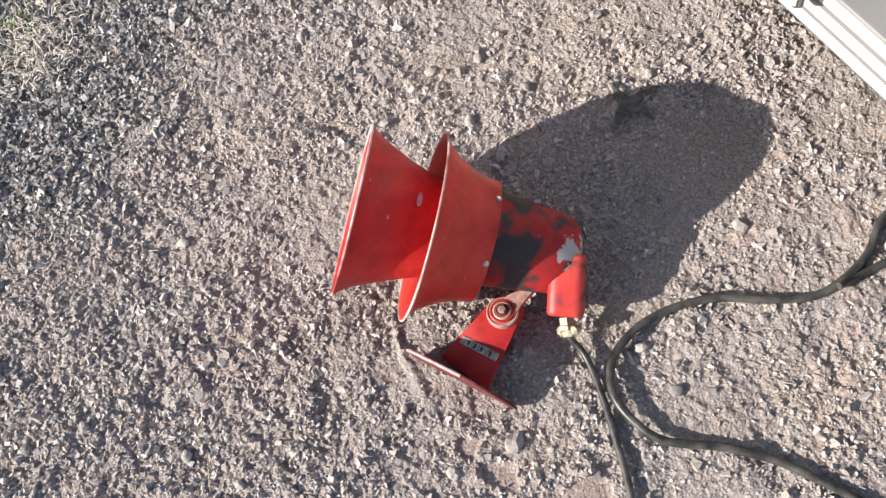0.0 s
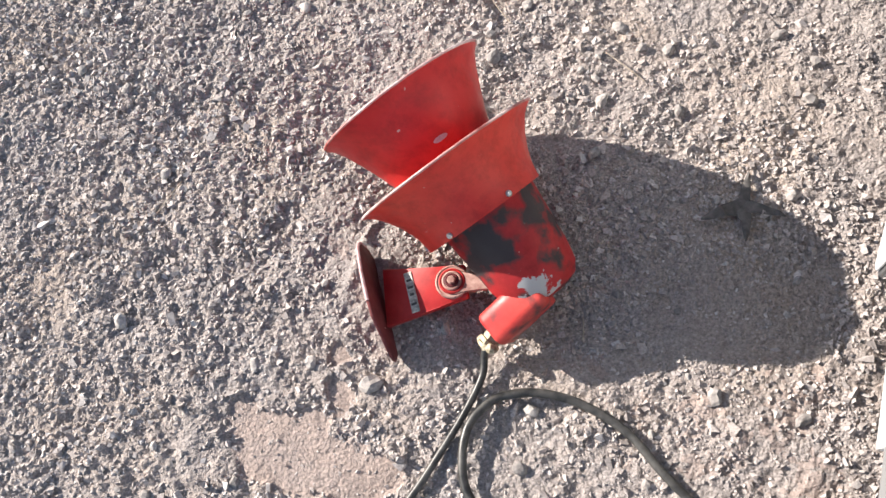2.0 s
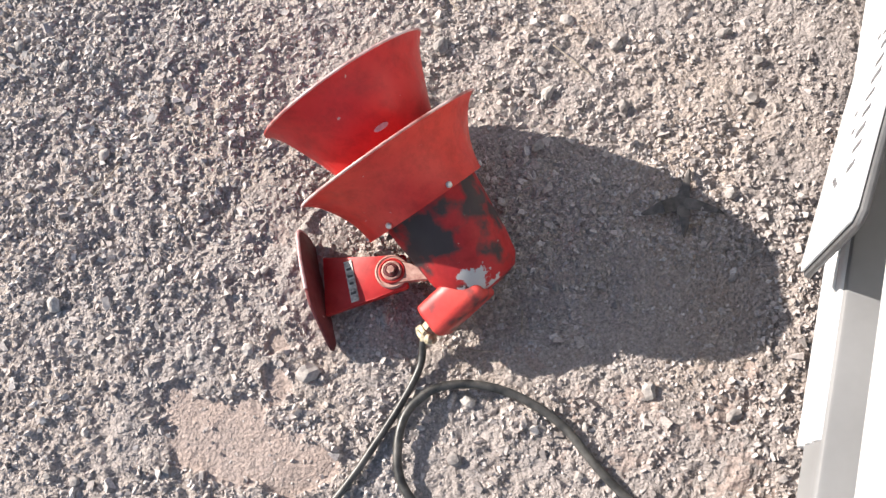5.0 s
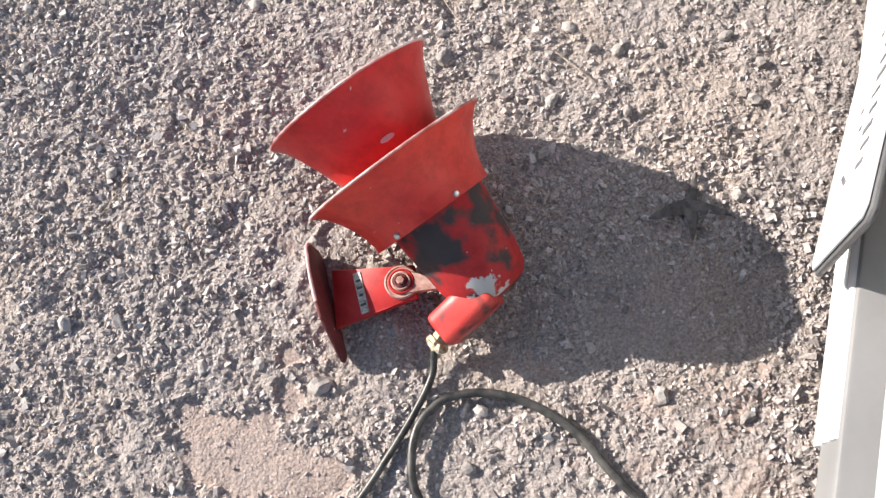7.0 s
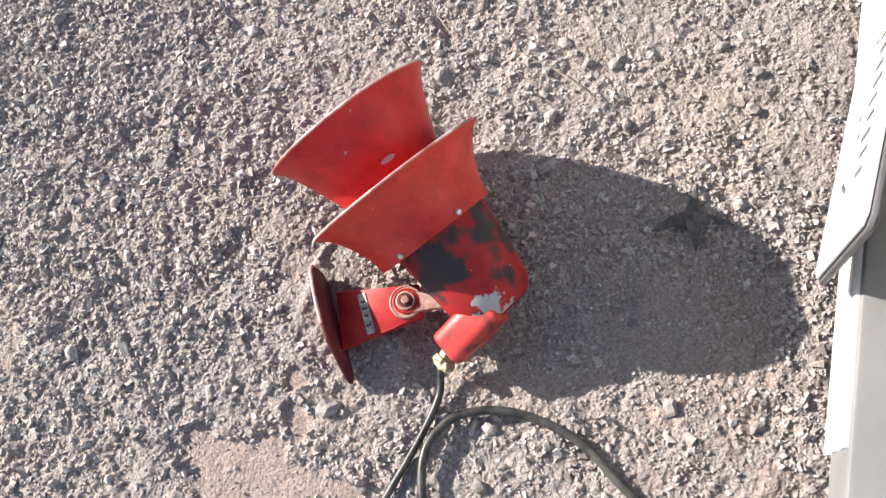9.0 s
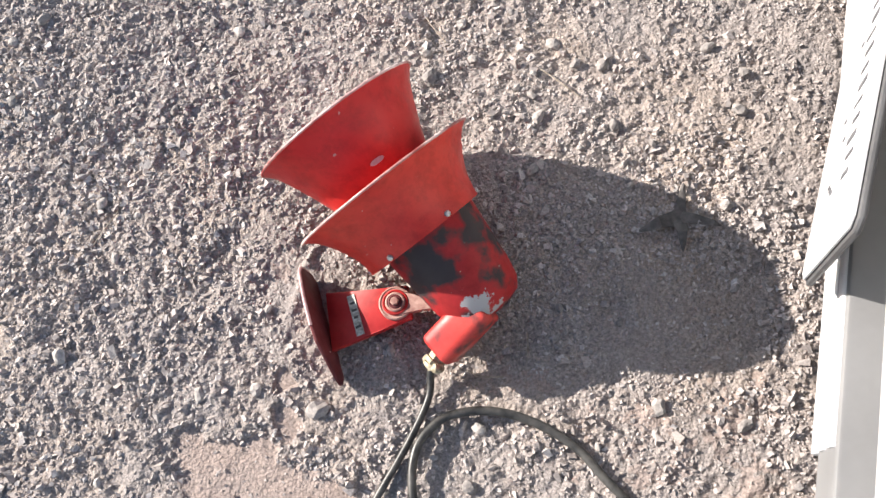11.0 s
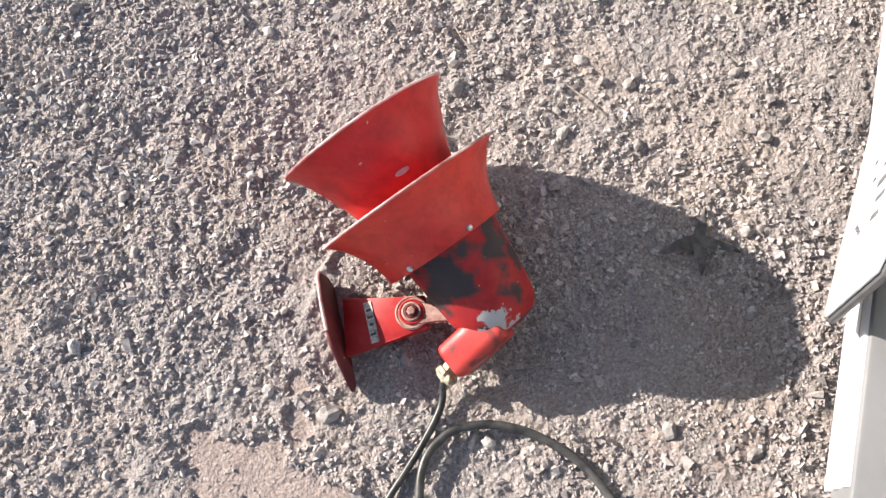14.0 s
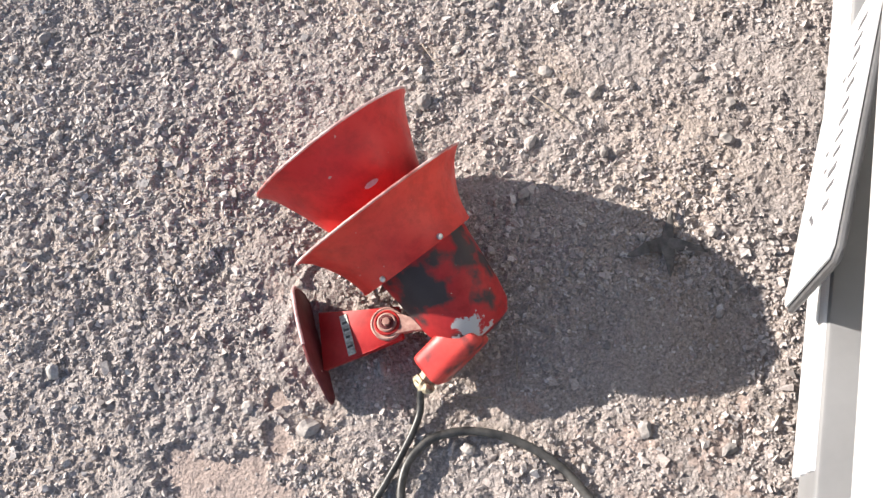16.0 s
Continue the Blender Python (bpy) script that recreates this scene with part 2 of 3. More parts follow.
# ---- ground ----
def field(x, y, cell, seed):
    """Smooth value noise, -1 to 1, with a lattice of that cell."""
    table = np.random.RandomState(seed).uniform(-1, 1, (257, 257))
    u, v = x / cell + 91.3, y / cell + 57.7
    i, j = np.floor(u).astype(int), np.floor(v).astype(int)
    fu, fv = u - i, v - j
    fu, fv = fu * fu * (3 - 2 * fu), fv * fv * (3 - 2 * fv)
    i0, i1, j0, j1 = i % 256, (i + 1) % 256, j % 256, (j + 1) % 256
    return (table[i0, j0] * (1 - fu) + table[i1, j0] * fu) * (1 - fv) + (table[i0, j1] * (1 - fu) + table[i1, j1] * fu) * fv


def dip(x, y, cx, cy, rx, ry, turn=0.0):
    c, s = math.cos(turn), math.sin(turn)
    a, b = (x - cx) * c + (y - cy) * s, -(x - cx) * s + (y - cy) * c
    return np.exp(-((a / rx) ** 2 + (b / ry) ** 2) ** 1.5)


def clay(x, y):
    """Smooth clay hollows with broken edges, 0 to 1."""
    x, y = x + 0.012 * field(x, y, 0.05, 15) + 0.005 * field(x, y, 0.016, 16), y + 0.012 * field(x, y, 0.05, 17) + 0.005 * field(x, y, 0.016, 18)
    out = 0
    for cx, cy, rx, ry in ((-0.385, -0.315, 0.06, 0.055), (-0.31, -0.37, 0.08, 0.05), (-0.425, -0.25, 0.028, 0.035), (-0.24, -0.405, 0.06, 0.03), (-0.33, -0.31, 0.05, 0.03), (-0.268, -0.268, 0.022, 0.03), (-0.252, -0.205, 0.02, 0.018)):
        out = np.maximum(out, 1 / (1 + np.exp((np.hypot((x - cx) / rx, (y - cy) / ry) - 1) * 26)))
    return out


def crumbs(x, y):
    """The broken rim round the clay hollows, 0 to 1."""
    c = clay(x, y)
    return 4 * c * (1 - c)


def sandy(x, y):
    """Where bare sandy soil shows, 0 to 1."""
    s = 0.32 + 0.55 * field(x, y, 0.17, 5) + 0.45 * field(x, y, 0.05, 6) + 0.25 * field(x, y, 0.02, 10)
    for cx, cy, rx, ry, turn, much in ((0.34, -0.47, 0.26, 0.13, -0.3, 0.75), (0.10, -0.31, 0.13, 0.05, -0.3, 0.8), (0.36, -0.3, 0.2, 0.08, -0.4, 0.7), (0.10, -0.58, 0.3, 0.12, -0.2, 0.7),
                                       (0.6, 0.12, 0.24, 0.2, 0.0, 0.62), (-0.18, 0.46, 0.07, 0.09, 0.0, 0.5), (-0.2, -0.08, 0.035, 0.12, 0.2, 0.7), (0.25, 0.47, 0.1, 0.06, 0.0, 0.5),):
        s = s + much * dip(x, y, cx, cy, rx, ry, turn)
    s = s - 0.5 * dip(x, y, -0.52, 0.42, 0.3, 0.3) - 0.4 * dip(x, y, -0.2, 0.1, 0.07, 0.12) - 0.3 * dip(x, y, 0.2, -0.04, 0.12, 0.12)
    return np.maximum(np.clip(s, 0, 1), clay(x, y))


def warm(x, y):
    """Where the soil is a pinkish tan clay, above 0."""
    w = 3 * clay(x, y) - 1.2 + 0.9 * field(x, y, 0.03, 31) + 0.6 * field(x, y, 0.009, 32)
    for cx, cy, rx, ry, turn in ((0.37, -0.47, 0.22, 0.10, -0.3), (0.11, -0.31, 0.08, 0.035, -0.3), (-0.26, -0.16, 0.02, 0.03, 0.0), (-0.21, -0.06, 0.02, 0.09, 0.2), (0.14, 0.34, 0.02, 0.04, 0.1), (0.2, -0.6, 0.2, 0.06, 0.2), (0.25, 0.47, 0.06, 0.03, 0.0)):
        w = w + 1.3 * dip(x, y, cx, cy, rx, ry, turn)
    return np.where(np.hypot(x, y) < 1.0, w, -1.0)


def loose_part(x, y):
    """Where looser, coarser gravel lies, 0 to 1."""
    d = 0.24 - np.hypot((x + 0.5) / 0.6, (y - 0.33) / 0.45) * 0.4 + 0.25 * field(x, y, 0.2, 8)
    return np.clip(d * 1.5, 0, 1)


def slate_part(x, y):
    """Where the dark slate gravel lies, 0 to 1."""
    return 0.8 * np.clip((1.3 - y) * 6 + 0.5 * field(x, y, 0.1, 44), 0, 1) * np.clip((y - 0.62) * 5 + 0.4 * field(x, y, 0.12, 9), 0, 1) * np.clip((x + 0.55) * 5 + 0.5 * field(x, y, 0.1, 42), 0, 1) * np.clip((0.68 - x) * 5 + 0.5 * field(x, y, 0.1, 43), 0, 1)


def height(x, y):
    near = np.exp(-(np.hypot(x, y) / 3.0) ** 4)
    fine = 1 / (1 + np.exp((np.maximum(np.abs(x - 0.08) - 0.93, np.abs(y - 0.25) - 1.1)) * 60))
    z = 0.004 * field(x, y, 0.22, 1) + 0.0055 * fine * field(x, y, 0.07, 2)
    rough = 0.36 + 0.36 * (1 - sandy(x, y)) + 0.3 * loose_part(x, y)
    streaks = dip(x, y, -0.5, -0.2, 0.2, 0.35, 0.2)
    z = z + fine * 0.004 * streaks * field(x + 0.25 * y, 0.3 * y, 0.016, 33)
    z = z + fine * rough * (0.0062 * field(x, y, 0.026, 3) + 0.0048 * field(x, y, 0.0112, 4) + 0.0042 * field(x, y, 0.0063, 7))
    z = z - 0.014 * dip(x, y, -0.03, 0.065, 0.1, 0.06, 0.4) - 0.012 * dip(x, y, 0.09, -0.2, 0.09, 0.09)
    z = z * (1 - 0.6 * clay(x, y)) - 0.0065 * clay(x, y) - 0.010 * dip(x, y, 0.147, 0.335, 0.012, 0.04, 0.1)
    ridge = np.exp(-((x - (-0.165 + 0.9 * (y + 0.02) * (y > -0.02) + 0.55 * (y + 0.02) * (y <= -0.02))) / 0.009) ** 2) * np.exp(-((y + 0.03) / 0.07) ** 4)
    z = z + 0.006 * ridge
    return z * near


def build_ground():
    def axis(lo, hi, step):
        core = np.arange(lo, hi, step)
        out = np.cumsum(0.006 * 1.32 ** np.arange(35))
        return np.concatenate([lo - out[::-1], core, core[-1] + out])
    xs, ys = axis(-0.85, 1.02, 0.003), axis(-0.85, 1.36, 0.003)
    gx, gy = np.meshgrid(xs, ys)
    verts = np.stack([gx, gy, height(gx, gy)], -1).reshape(-1, 3)
    nx, ny = len(xs), len(ys)
    a = (np.arange(ny - 1)[:, None] * nx + np.arange(nx - 1)).ravel()
    faces = np.stack([a, a + 1, a + 1 + nx, a + nx], 1)
    me = bpy.data.meshes.new("ground")
    me.vertices.add(len(verts))
    me.vertices.foreach_set("co", verts.ravel())
    me.loops.add(faces.size)
    me.loops.foreach_set("vertex_index", faces.ravel())
    me.polygons.add(len(faces))
    me.polygons.foreach_set("loop_start", np.arange(0, faces.size, 4))
    me.update(calc_edges=True)
    me.shade_flat()
    me.materials.append(DIRT)
    me.materials.append(CLAY)
    middle = verts[faces].mean(axis=1)
    me.polygons.foreach_set("material_index", (warm(middle[:, 0], middle[:, 1]) > 0).astype(np.int32))
    return tagged(new("ground", me), "bare sandy dirt ground strewn with gravel", "ground", kind="structure")


build_ground()

CHIP_V = np.array([(x, y, z) for x in (-1, 1) for y in (-1, 1) for z in (-1, 1)]) * 0.72
CHIP_F = np.array([(0, 1, 3, 2), (4, 6, 7, 5), (0, 4, 5, 1), (2, 3, 7, 6), (0, 2, 6, 4), (1, 5, 7, 3)])


def scatter(name, count, keep, sizes, mat, label, seed, bounds=(-0.85, 1.02, -0.85, 1.36), sink=0.25):
    """Small angular stones strewn over the ground as one piece of stuff. keep(x, y) gives the chance of a stone."""
    r = np.random.RandomState(seed)
    x, y = r.uniform(bounds[0], bounds[1], count * 3), r.uniform(bounds[2], bounds[3], count * 3)
    ok = (r.uniform(size=len(x)) < keep(x, y)) & (y > 1.92 * x - 1.7)
    x, y = x[ok][:count], y[ok][:count]
    n = len(x)
    size = np.clip(sizes[0] * np.exp(sizes[1] * r.normal(size=n)), sizes[2], sizes[3])
    v = CHIP_V[None] * (1 + 0.5 * r.uniform(-1, 1, (n, 8, 1))) + 0.36 * r.uniform(-1, 1, (n, 8, 3))
    v = v * (size[:, None] * np.stack([r.uniform(0.8, 1.45, n), r.uniform(0.7, 1.1, n), r.uniform(0.42, 0.75, n)], 1))[:, None]
    for a, b, turn in ((1, 2, r.normal(0, 0.5, n)), (0, 2, r.normal(0, 0.5, n)), (0, 1, r.uniform(0, 6.28, n))):
        c, s = np.cos(turn)[:, None], np.sin(turn)[:, None]
        va, vb = v[..., a] * c - v[..., b] * s, v[..., a] * s + v[..., b] * c
        v[..., a], v[..., b] = va, vb
    v = v + np.stack([x, y, height(x, y) + size * (0.35 - sink * 2.0 * r.uniform(0.1, 1, n))], 1)[:, None]
    f = (CHIP_F[None] + (np.arange(n) * 8)[:, None, None]).reshape(-1, 4)
    me = bpy.data.meshes.new(name)
    me.vertices.add(n * 8)
    me.vertices.foreach_set("co", v.ravel())
    me.loops.add(f.size)
    me.loops.foreach_set("vertex_index", f.ravel())
    me.polygons.add(len(f))
    me.polygons.foreach_set("loop_start", np.arange(0, f.size, 4))
    me.update(calc_edges=True)
    me.shade_flat()
    me.materials.append(mat)
    return tagged(new(name, me), label, "gravel", kind="stuff")


scatter("gravel", 72000, lambda x, y: (1 - 0.985 * sandy(x, y)) * (1 - 0.6 * np.maximum(slate_part(x, y), loose_part(x, y))) * (1 - 0.9 * clay(x, y)) + 0.5 * crumbs(x, y), (0.0022, 0.45, 0.0012, 0.0068), GRAVEL, "small angular tan and grey gravel on dirt", 11)
scatter("grit", 50000, lambda x, y: (0.4 + 0.6 * (1 - sandy(x, y))) * (1 - 0.6 * clay(x, y)), (0.0019, 0.35, 0.0009, 0.0038), GRAVEL, "fine tan grit lying over the dirt", 12)
scatter("loose_gravel", 9000, lambda x, y: loose_part(x, y) ** 1.5, (0.0036, 0.36, 0.0018, 0.0085), LOOSE_GRAVEL, "loose grey gravel chips", 13, (-0.85, 0.25, -0.2, 0.95))
scatter("slate_gravel", 16000, lambda x, y: slate_part(x, y) ** 1.5, (0.0038, 0.36, 0.0018, 0.0085), DARK_GRAVEL, "loose dark slate gravel chips", 16, (-0.6, 0.75, 0.55, 1.36))
scatter("stone_chips", 3600, lambda x, y: np.clip(0.25 + 0.9 * field(x, y, 0.06, 41) + 0.5 * loose_part(x, y), 0, 1) * (1 - 0.97 * sandy(x, y)) * (1 - clay(x, y)), (0.0050, 0.28, 0.0032, 0.0095), GRAVEL, "coarser tan and grey stone chips in clusters", 15, sink=0.35)


def around(x, y):
    """The chance of loose gravel outside the trodden patch, thinning outward unevenly."""
    d = np.hypot(np.maximum(np.abs(x - 0.085) - 0.93, 0), np.maximum(np.abs(y - 0.255) - 1.1, 0))
    return (d > 0) * np.clip(1.05 * np.exp(-d / (0.3 + 0.2 * field(x, y, 0.5, 19))), 0, 1)


scatter("outer_gravel", 34000, around, (0.0058, 0.4, 0.0025, 0.012), GRAVEL, "scattered tan and grey gravel", 14, (-2.2, 2.4, -2.2, 2.7))


def build_pebbles():
    """The larger stones, each one a thing."""
    spots = [(-0.34, 0.333, 0.011), (0.403, 0.168, 0.012), (0.231, 0.018, 0.011), (0.195, 0.253, 0.010), (-0.287, 0.21, 0.009), (0.121, 0.293, 0.011), (0.613, 0.072, 0.009),
             (-0.205, -0.265, 0.017), (0.501, -0.142, 0.011), (0.199, -0.221, 0.008), (0.384, 0.053, 0.012), (0.36, 0.185, 0.010), (0.27, 0.15, 0.009), (0.25, 0.17, 0.008),
             (0.115, 0.24, 0.015), (-0.07, -0.21, 0.011), (0.28, -0.27, 0.008), (0.43, 0.0, 0.009)]
    r = random.Random(4)
    while len(spots) < 130:
        x, y, s = r.uniform(-0.65, 0.7), r.uniform(-0.55, 0.65), 0.005 + 0.008 * r.random() ** 2
        if not (-0.24 < x < 0.17 and -0.31 < y < 0.3) and y > 1.92 * x - 1.27 and min(math.hypot(x - a, y - b) for a, b, c in spots) > 0.035:
            spots.append((x, y, s))
    for x, y, s in spots:
        bm = bmesh.new()
        bmesh.ops.create_icosphere(bm, subdivisions=2 if s > 0.0105 else 1, radius=1.0)
        shift = Vector((r.uniform(0, 50), r.uniform(0, 50), 0))
        for v in bm.verts:
            v.co *= 1 + 0.4 * noise.noise(v.co * 1.1 + shift) + 0.2 * noise.noise(v.co * 2.7 + shift)
        m = Matrix.LocRotScale(None, Euler((r.uniform(-0.3, 0.3), r.uniform(-0.3, 0.3), r.uniform(0, 6))), Vector((s * r.uniform(1, 1.25), s * r.uniform(0.7, 0.9), s * 0.62)))
        bmesh.ops.transform(bm, matrix=m, verts=bm.verts)
        ob = part("pebble", bm, PEBBLE, smooth=False)
        ob.location = (x, y, float(height(np.array([x]), np.array([y]))[0]) + s * 0.36)
        tagged(ob, "grey angular pebble half sunk in the dirt", "stone", "pebbles on the ground")


build_pebbles()

# ---- the horn siren ----
MOUTH = Vector((-0.353, 0.852, 0.385)).normalized()
RIM = Vector((-0.0005, 0.006, 0.144))
AXIS = frame_of(RIM, MOUTH, (0.92, 0.38, 0))


def flare(w0, r0, w1, r1, power, thick=0.003, n=22, curl=0.006):
    """The section of a flared bell from its neck to its lip, outer side and back along the inner side."""
    out = []
    for i in range(n + 1):
        t = i / n
        out.append((w0 + (w1 - w0) * t, r0 + (r1 - curl - r0) * t ** power + curl * max(0, (t - 0.82) / 0.18) ** 2))
    return out + [(w, r - thick) for w, r in reversed(out)]


def build_siren():
    root = thing("horn_siren", (0, 0, 0), "weathered red twin-bell horn siren lying on gravel", "siren")
    # bells
    front = part("rear_bell", lathe(flare(-0.100, 0.100, 0.0, 0.1525, 1.9), AXIS, 96, 0.004), RED_FRONT, root, "faded orange-red flared steel bell")
    part("rolled_rim", lathe([(0.002 * math.cos(a), 0.1528 + 0.0018 * math.sin(a)) for a in np.linspace(0, 5.5, 8)], AXIS, 96, 0.004), WORN_EDGE, front, "chipped pale bare rim")
    mouth = part("front_bell", lathe(flare(-0.045, 0.073, 0.115, 0.1375, 1.38), AXIS, 96, 0.004), RED_REAR, root, "deep red flared steel bell")
    part("rolled_rim", lathe([(0.115 + 0.002 * math.cos(a), 0.1378 + 0.0018 * math.sin(a)) for a in np.linspace(0, 5.5, 8)], AXIS, 96, 0.004), WORN_EDGE, mouth, "chipped pale bare rim")
    q = AXIS @ Matrix.Rotation(radians(-90), 4, "Z") @ pose(0.0945, 0, 0.024, 0, 83, 0)
    part("bare_spot", prism([(0.004 * math.cos(a), 0.0115 * math.sin(a)) for a in np.linspace(0, 5.98, 20)], 0.0012, q, 0.0), BARE, mouth, "pale oval bare spot")
    part("throat", turned([(-0.06, 0.088), (-0.045, 0.088), (-0.04, 0.084)], AXIS), BLACK, root, "dark grille plate")
    # motor housing
    part("neck_ring", turned([(-0.06, 0.0970), (-0.095, 0.0970), (-0.099, 0.090), (-0.100, 0.070)], AXIS), RED_BODY, root, "neck ring blackened by soot and painted bell shade")
    part("housing", turned([(-0.09, 0.080), (-0.15, 0.0745), (-0.20, 0.0700), (-0.232, 0.0640), (-0.247, 0.054), (-0.254, 0.038), (-0.256, 0.02)], AXIS @ pose(0.009, 0, 0)), RED_BODY, root, "red housing with black soot, painted bell shade and chipped grey primer")
    # screws round the neck of the rear bell
    for a in (-71, -132, -11, 49, 109, 169):
        q = AXIS @ pose(0, 0, -0.094) @ Matrix.Rotation(radians(a), 4, "Z") @ pose(0.0994, 0, 0, 0, 90, 0)
        part("screw", turned([(0, 0.0048), (0.003, 0.0048), (0.005, 0.003)], q, 12), STEEL, root, "bare zinc screw head")
    # cable box at the back end
    end, top = Vector((0.004, -0.243, 0.044)), Vector((0.088, -0.205, 0.082))
    q = frame_of(end, top - end, (0, 0, 1))
    long = (top - end).length
    box = part("cable_box", prism([(-0.028, -0.026), (0.022, -0.030), (0.030, -0.018), (0.030, 0.020), (0.020, 0.030), (-0.028, 0.026)], long, q, 0.009, 3), RED_BOX, root, "bright red cast cable entry")
    g = frame_of(Vector((-0.003, -0.249, 0.036)), (-0.7, -0.5, -0.35), (0, 0, 1))
    gland = part("cable_gland", turned([(-0.01, 0.013), (0.002, 0.013), (0.003, 0.016), (0.010, 0.016), (0.011, 0.011), (0.02, 0.010)], g, 6), BRASS, box, "corroded brass gland nut")
    lumps = random.Random(9)
    for k in range(11):
        bm = bmesh.new()
        bmesh.ops.create_icosphere(bm, subdivisions=2, radius=0.0075)
        shift = Vector((k * 3.1, 0.7, 0))
        for v in bm.verts:
            v.co *= 1 + 0.45 * noise.noise(v.co * 160 + shift)
        bmesh.ops.transform(bm, matrix=g @ pose(lumps.uniform(-0.013, 0.013), lumps.uniform(-0.013, 0.013), lumps.uniform(0.004, 0.017)), verts=bm.verts)
        part("sealant_lump", bm, PUTTY, gland, "cracked yellowish sealant")
    part("locknut", turned([(0.012, 0.0135), (0.017, 0.0135)], g, 8), BRASS, gland)
    # lug, pivot and arm
    bolt = Vector((-0.04, -0.153, 0.056))
    reach = Vector((0.045, -0.185, 0.064))
    u = frame_of(bolt + Vector((0, 0, -0.008)), (0, 0, 1), reach - bolt)
    far_lug = (reach - bolt).length
    part("lug", prism([(-0.012, -0.018), (0.012, -0.020), (0.042, -0.006), (far_lug, -0.004), (far_lug, 0.012), (0.05, 0.009), (0.012, 0.019), (-0.012, 0.018)], 0.011, u, 0.003), WORN_LUG, root, "worn lug with bare paint")
    for k, (r0, r1, z, mat) in enumerate(((0.0265, 0.024, 0.0, WORN_LUG), (0.0205, 0.018, 0.003, RED_BRACKET), (0.0155, 0.0125, 0.0055, WORN_LUG), (0.011, 0.009, 0.007, RED_FOOT))):
        part("washer", turned([(z - 0.010, r0), (z, r0), (z + 0.0015, r0 - 0.0015), (z + 0.0016, r1), (z + 0.0005, r1 - 0.001)], Matrix.Translation(bolt), 32), mat, root, "worn stacked washer")
    part("bolt", turned([(0.0, 0.0070), (0.011, 0.0070), (0.0125, 0.0058)], Matrix.Translation(bolt), 6), WORN_LUG, root, "hexagonal pivot bolt")
    far = Vector((-0.166, -0.138, 0.030))
    along = (far - bolt).normalized()
    m = frame_of(bolt + Vector((0, 0, -0.018)), Vector((0, 0, 1)) - along * along.z, along)
    arm = part("arm", prism([(-0.024, -0.026), (0.03, -0.032), (0.114, -0.047), (0.114, 0.05), (0.03, 0.036), (-0.024, 0.028)], 0.012, m, 0.003), RED_BRACKET, root, "bright red pivot arm")
    t = m @ pose(0.066, 0.002, 0.0130, 0, 0, 8)
    tag = part("label_plate", block((0.0135, 0.068, 0.0015), t, 0.0005, 1), LABEL_METAL, arm, "small metal data label")
    for k, (o, w) in enumerate(((-0.020, 0.008), (-0.008, 0.009), (0.004, 0.007), (0.020, 0.009))):
        part("print_bar", block((w, 0.004, 0.0006), t @ pose(0, o, 0.001), 0.0, 1), LABEL_INK, tag)
    # foot plate standing on its edge
    a, b = Vector((-0.160, -0.052, 0.0)), Vector((-0.153, -0.243, 0.0))
    f = frame_of((a + b) / 2 + Vector((0, 0, -0.006)), (b - a).cross(Vector((0, 0, 1))) + Vector((0, 0, -0.022)), (b - a))
    L = (b - a).length / 2
    part("foot_plate", prism([(-L, 0.024), (-L + 0.014, 0.004), (-0.03, 0.002), (0.03, 0.002), (L - 0.014, 0.004), (L, 0.02), (L, 0.03), (L - 0.012, 0.046), (0.035, 0.088), (0.01, 0.093), (-0.035, 0.091), (-L + 0.016, 0.080), (-L + 0.004, 0.070), (-L, 0.060)], 0.005, f, 0.0018), RED_FOOT, root, "dull maroon mounting foot plate")
    part("worn_edge", tube([f @ Vector((x, y, 0.0025)) for x, y in ((-L, 0.035), (-L, 0.060), (-L + 0.004, 0.070), (-L + 0.016, 0.080), (-0.035, 0.091), (0.01, 0.093))], 0.0029, 8, 4), PINK_EDGE, root, "pinkish worn edge of the foot")
    return root


build_siren()

# ---- cables ----
def laid(points, radius):
    """The points of a cable, lifted where the ground stands higher."""
    return [(x, y, max(z, float(height(np.array([x]), np.array([y]))[0]) + radius * 0.9)) for x, y, z in points]


feed = thing("power_cable", (0, 0, 0), "black rubber power cable lying on gravel", "cable")
part("sheath", tube(laid([(-0.013, -0.256, 0.031), (-0.020, -0.267, 0.022), (-0.032, -0.298, 0.013), (-0.069, -0.343, 0.010), (-0.119, -0.393, 0.009), (-0.19, -0.457, 0.009), (-0.33, -0.56, 0.009), (-0.55, -0.75, 0.009)], 0.0058), 0.0058), RUBBER, feed)
loop = thing("extension_cable", (0, 0, 0), "looped black rubber cable lying on gravel", "cable")
part("sheath", tube(laid([(0.72, -0.80, 0.009), (0.55, -0.70, 0.009), (0.46, -0.628, 0.010), (0.402, -0.600, 0.010), (0.331, -0.602, 0.009), (0.271, -0.586, 0.009), (0.225, -0.556, 0.009), (0.189, -0.499, 0.009), (0.155, -0.43, 0.009), (0.103, -0.375, 0.010), (0.05, -0.345, 0.012),
                     (0.0, -0.335, 0.014), (-0.035, -0.342, 0.016), (-0.068, -0.366, 0.018), (-0.088, -0.410, 0.018), (-0.091, -0.463, 0.016), (-0.058, -0.536, 0.012), (-0.038, -0.605, 0.009), (-0.033, -0.671, 0.009), (-0.03, -0.85, 0.009)], 0.0068), 0.0068), RUBBER, loop)
spare = thing("spare_cable", (0, 0, 0), "thin end of black cable crossing the loop", "cable")
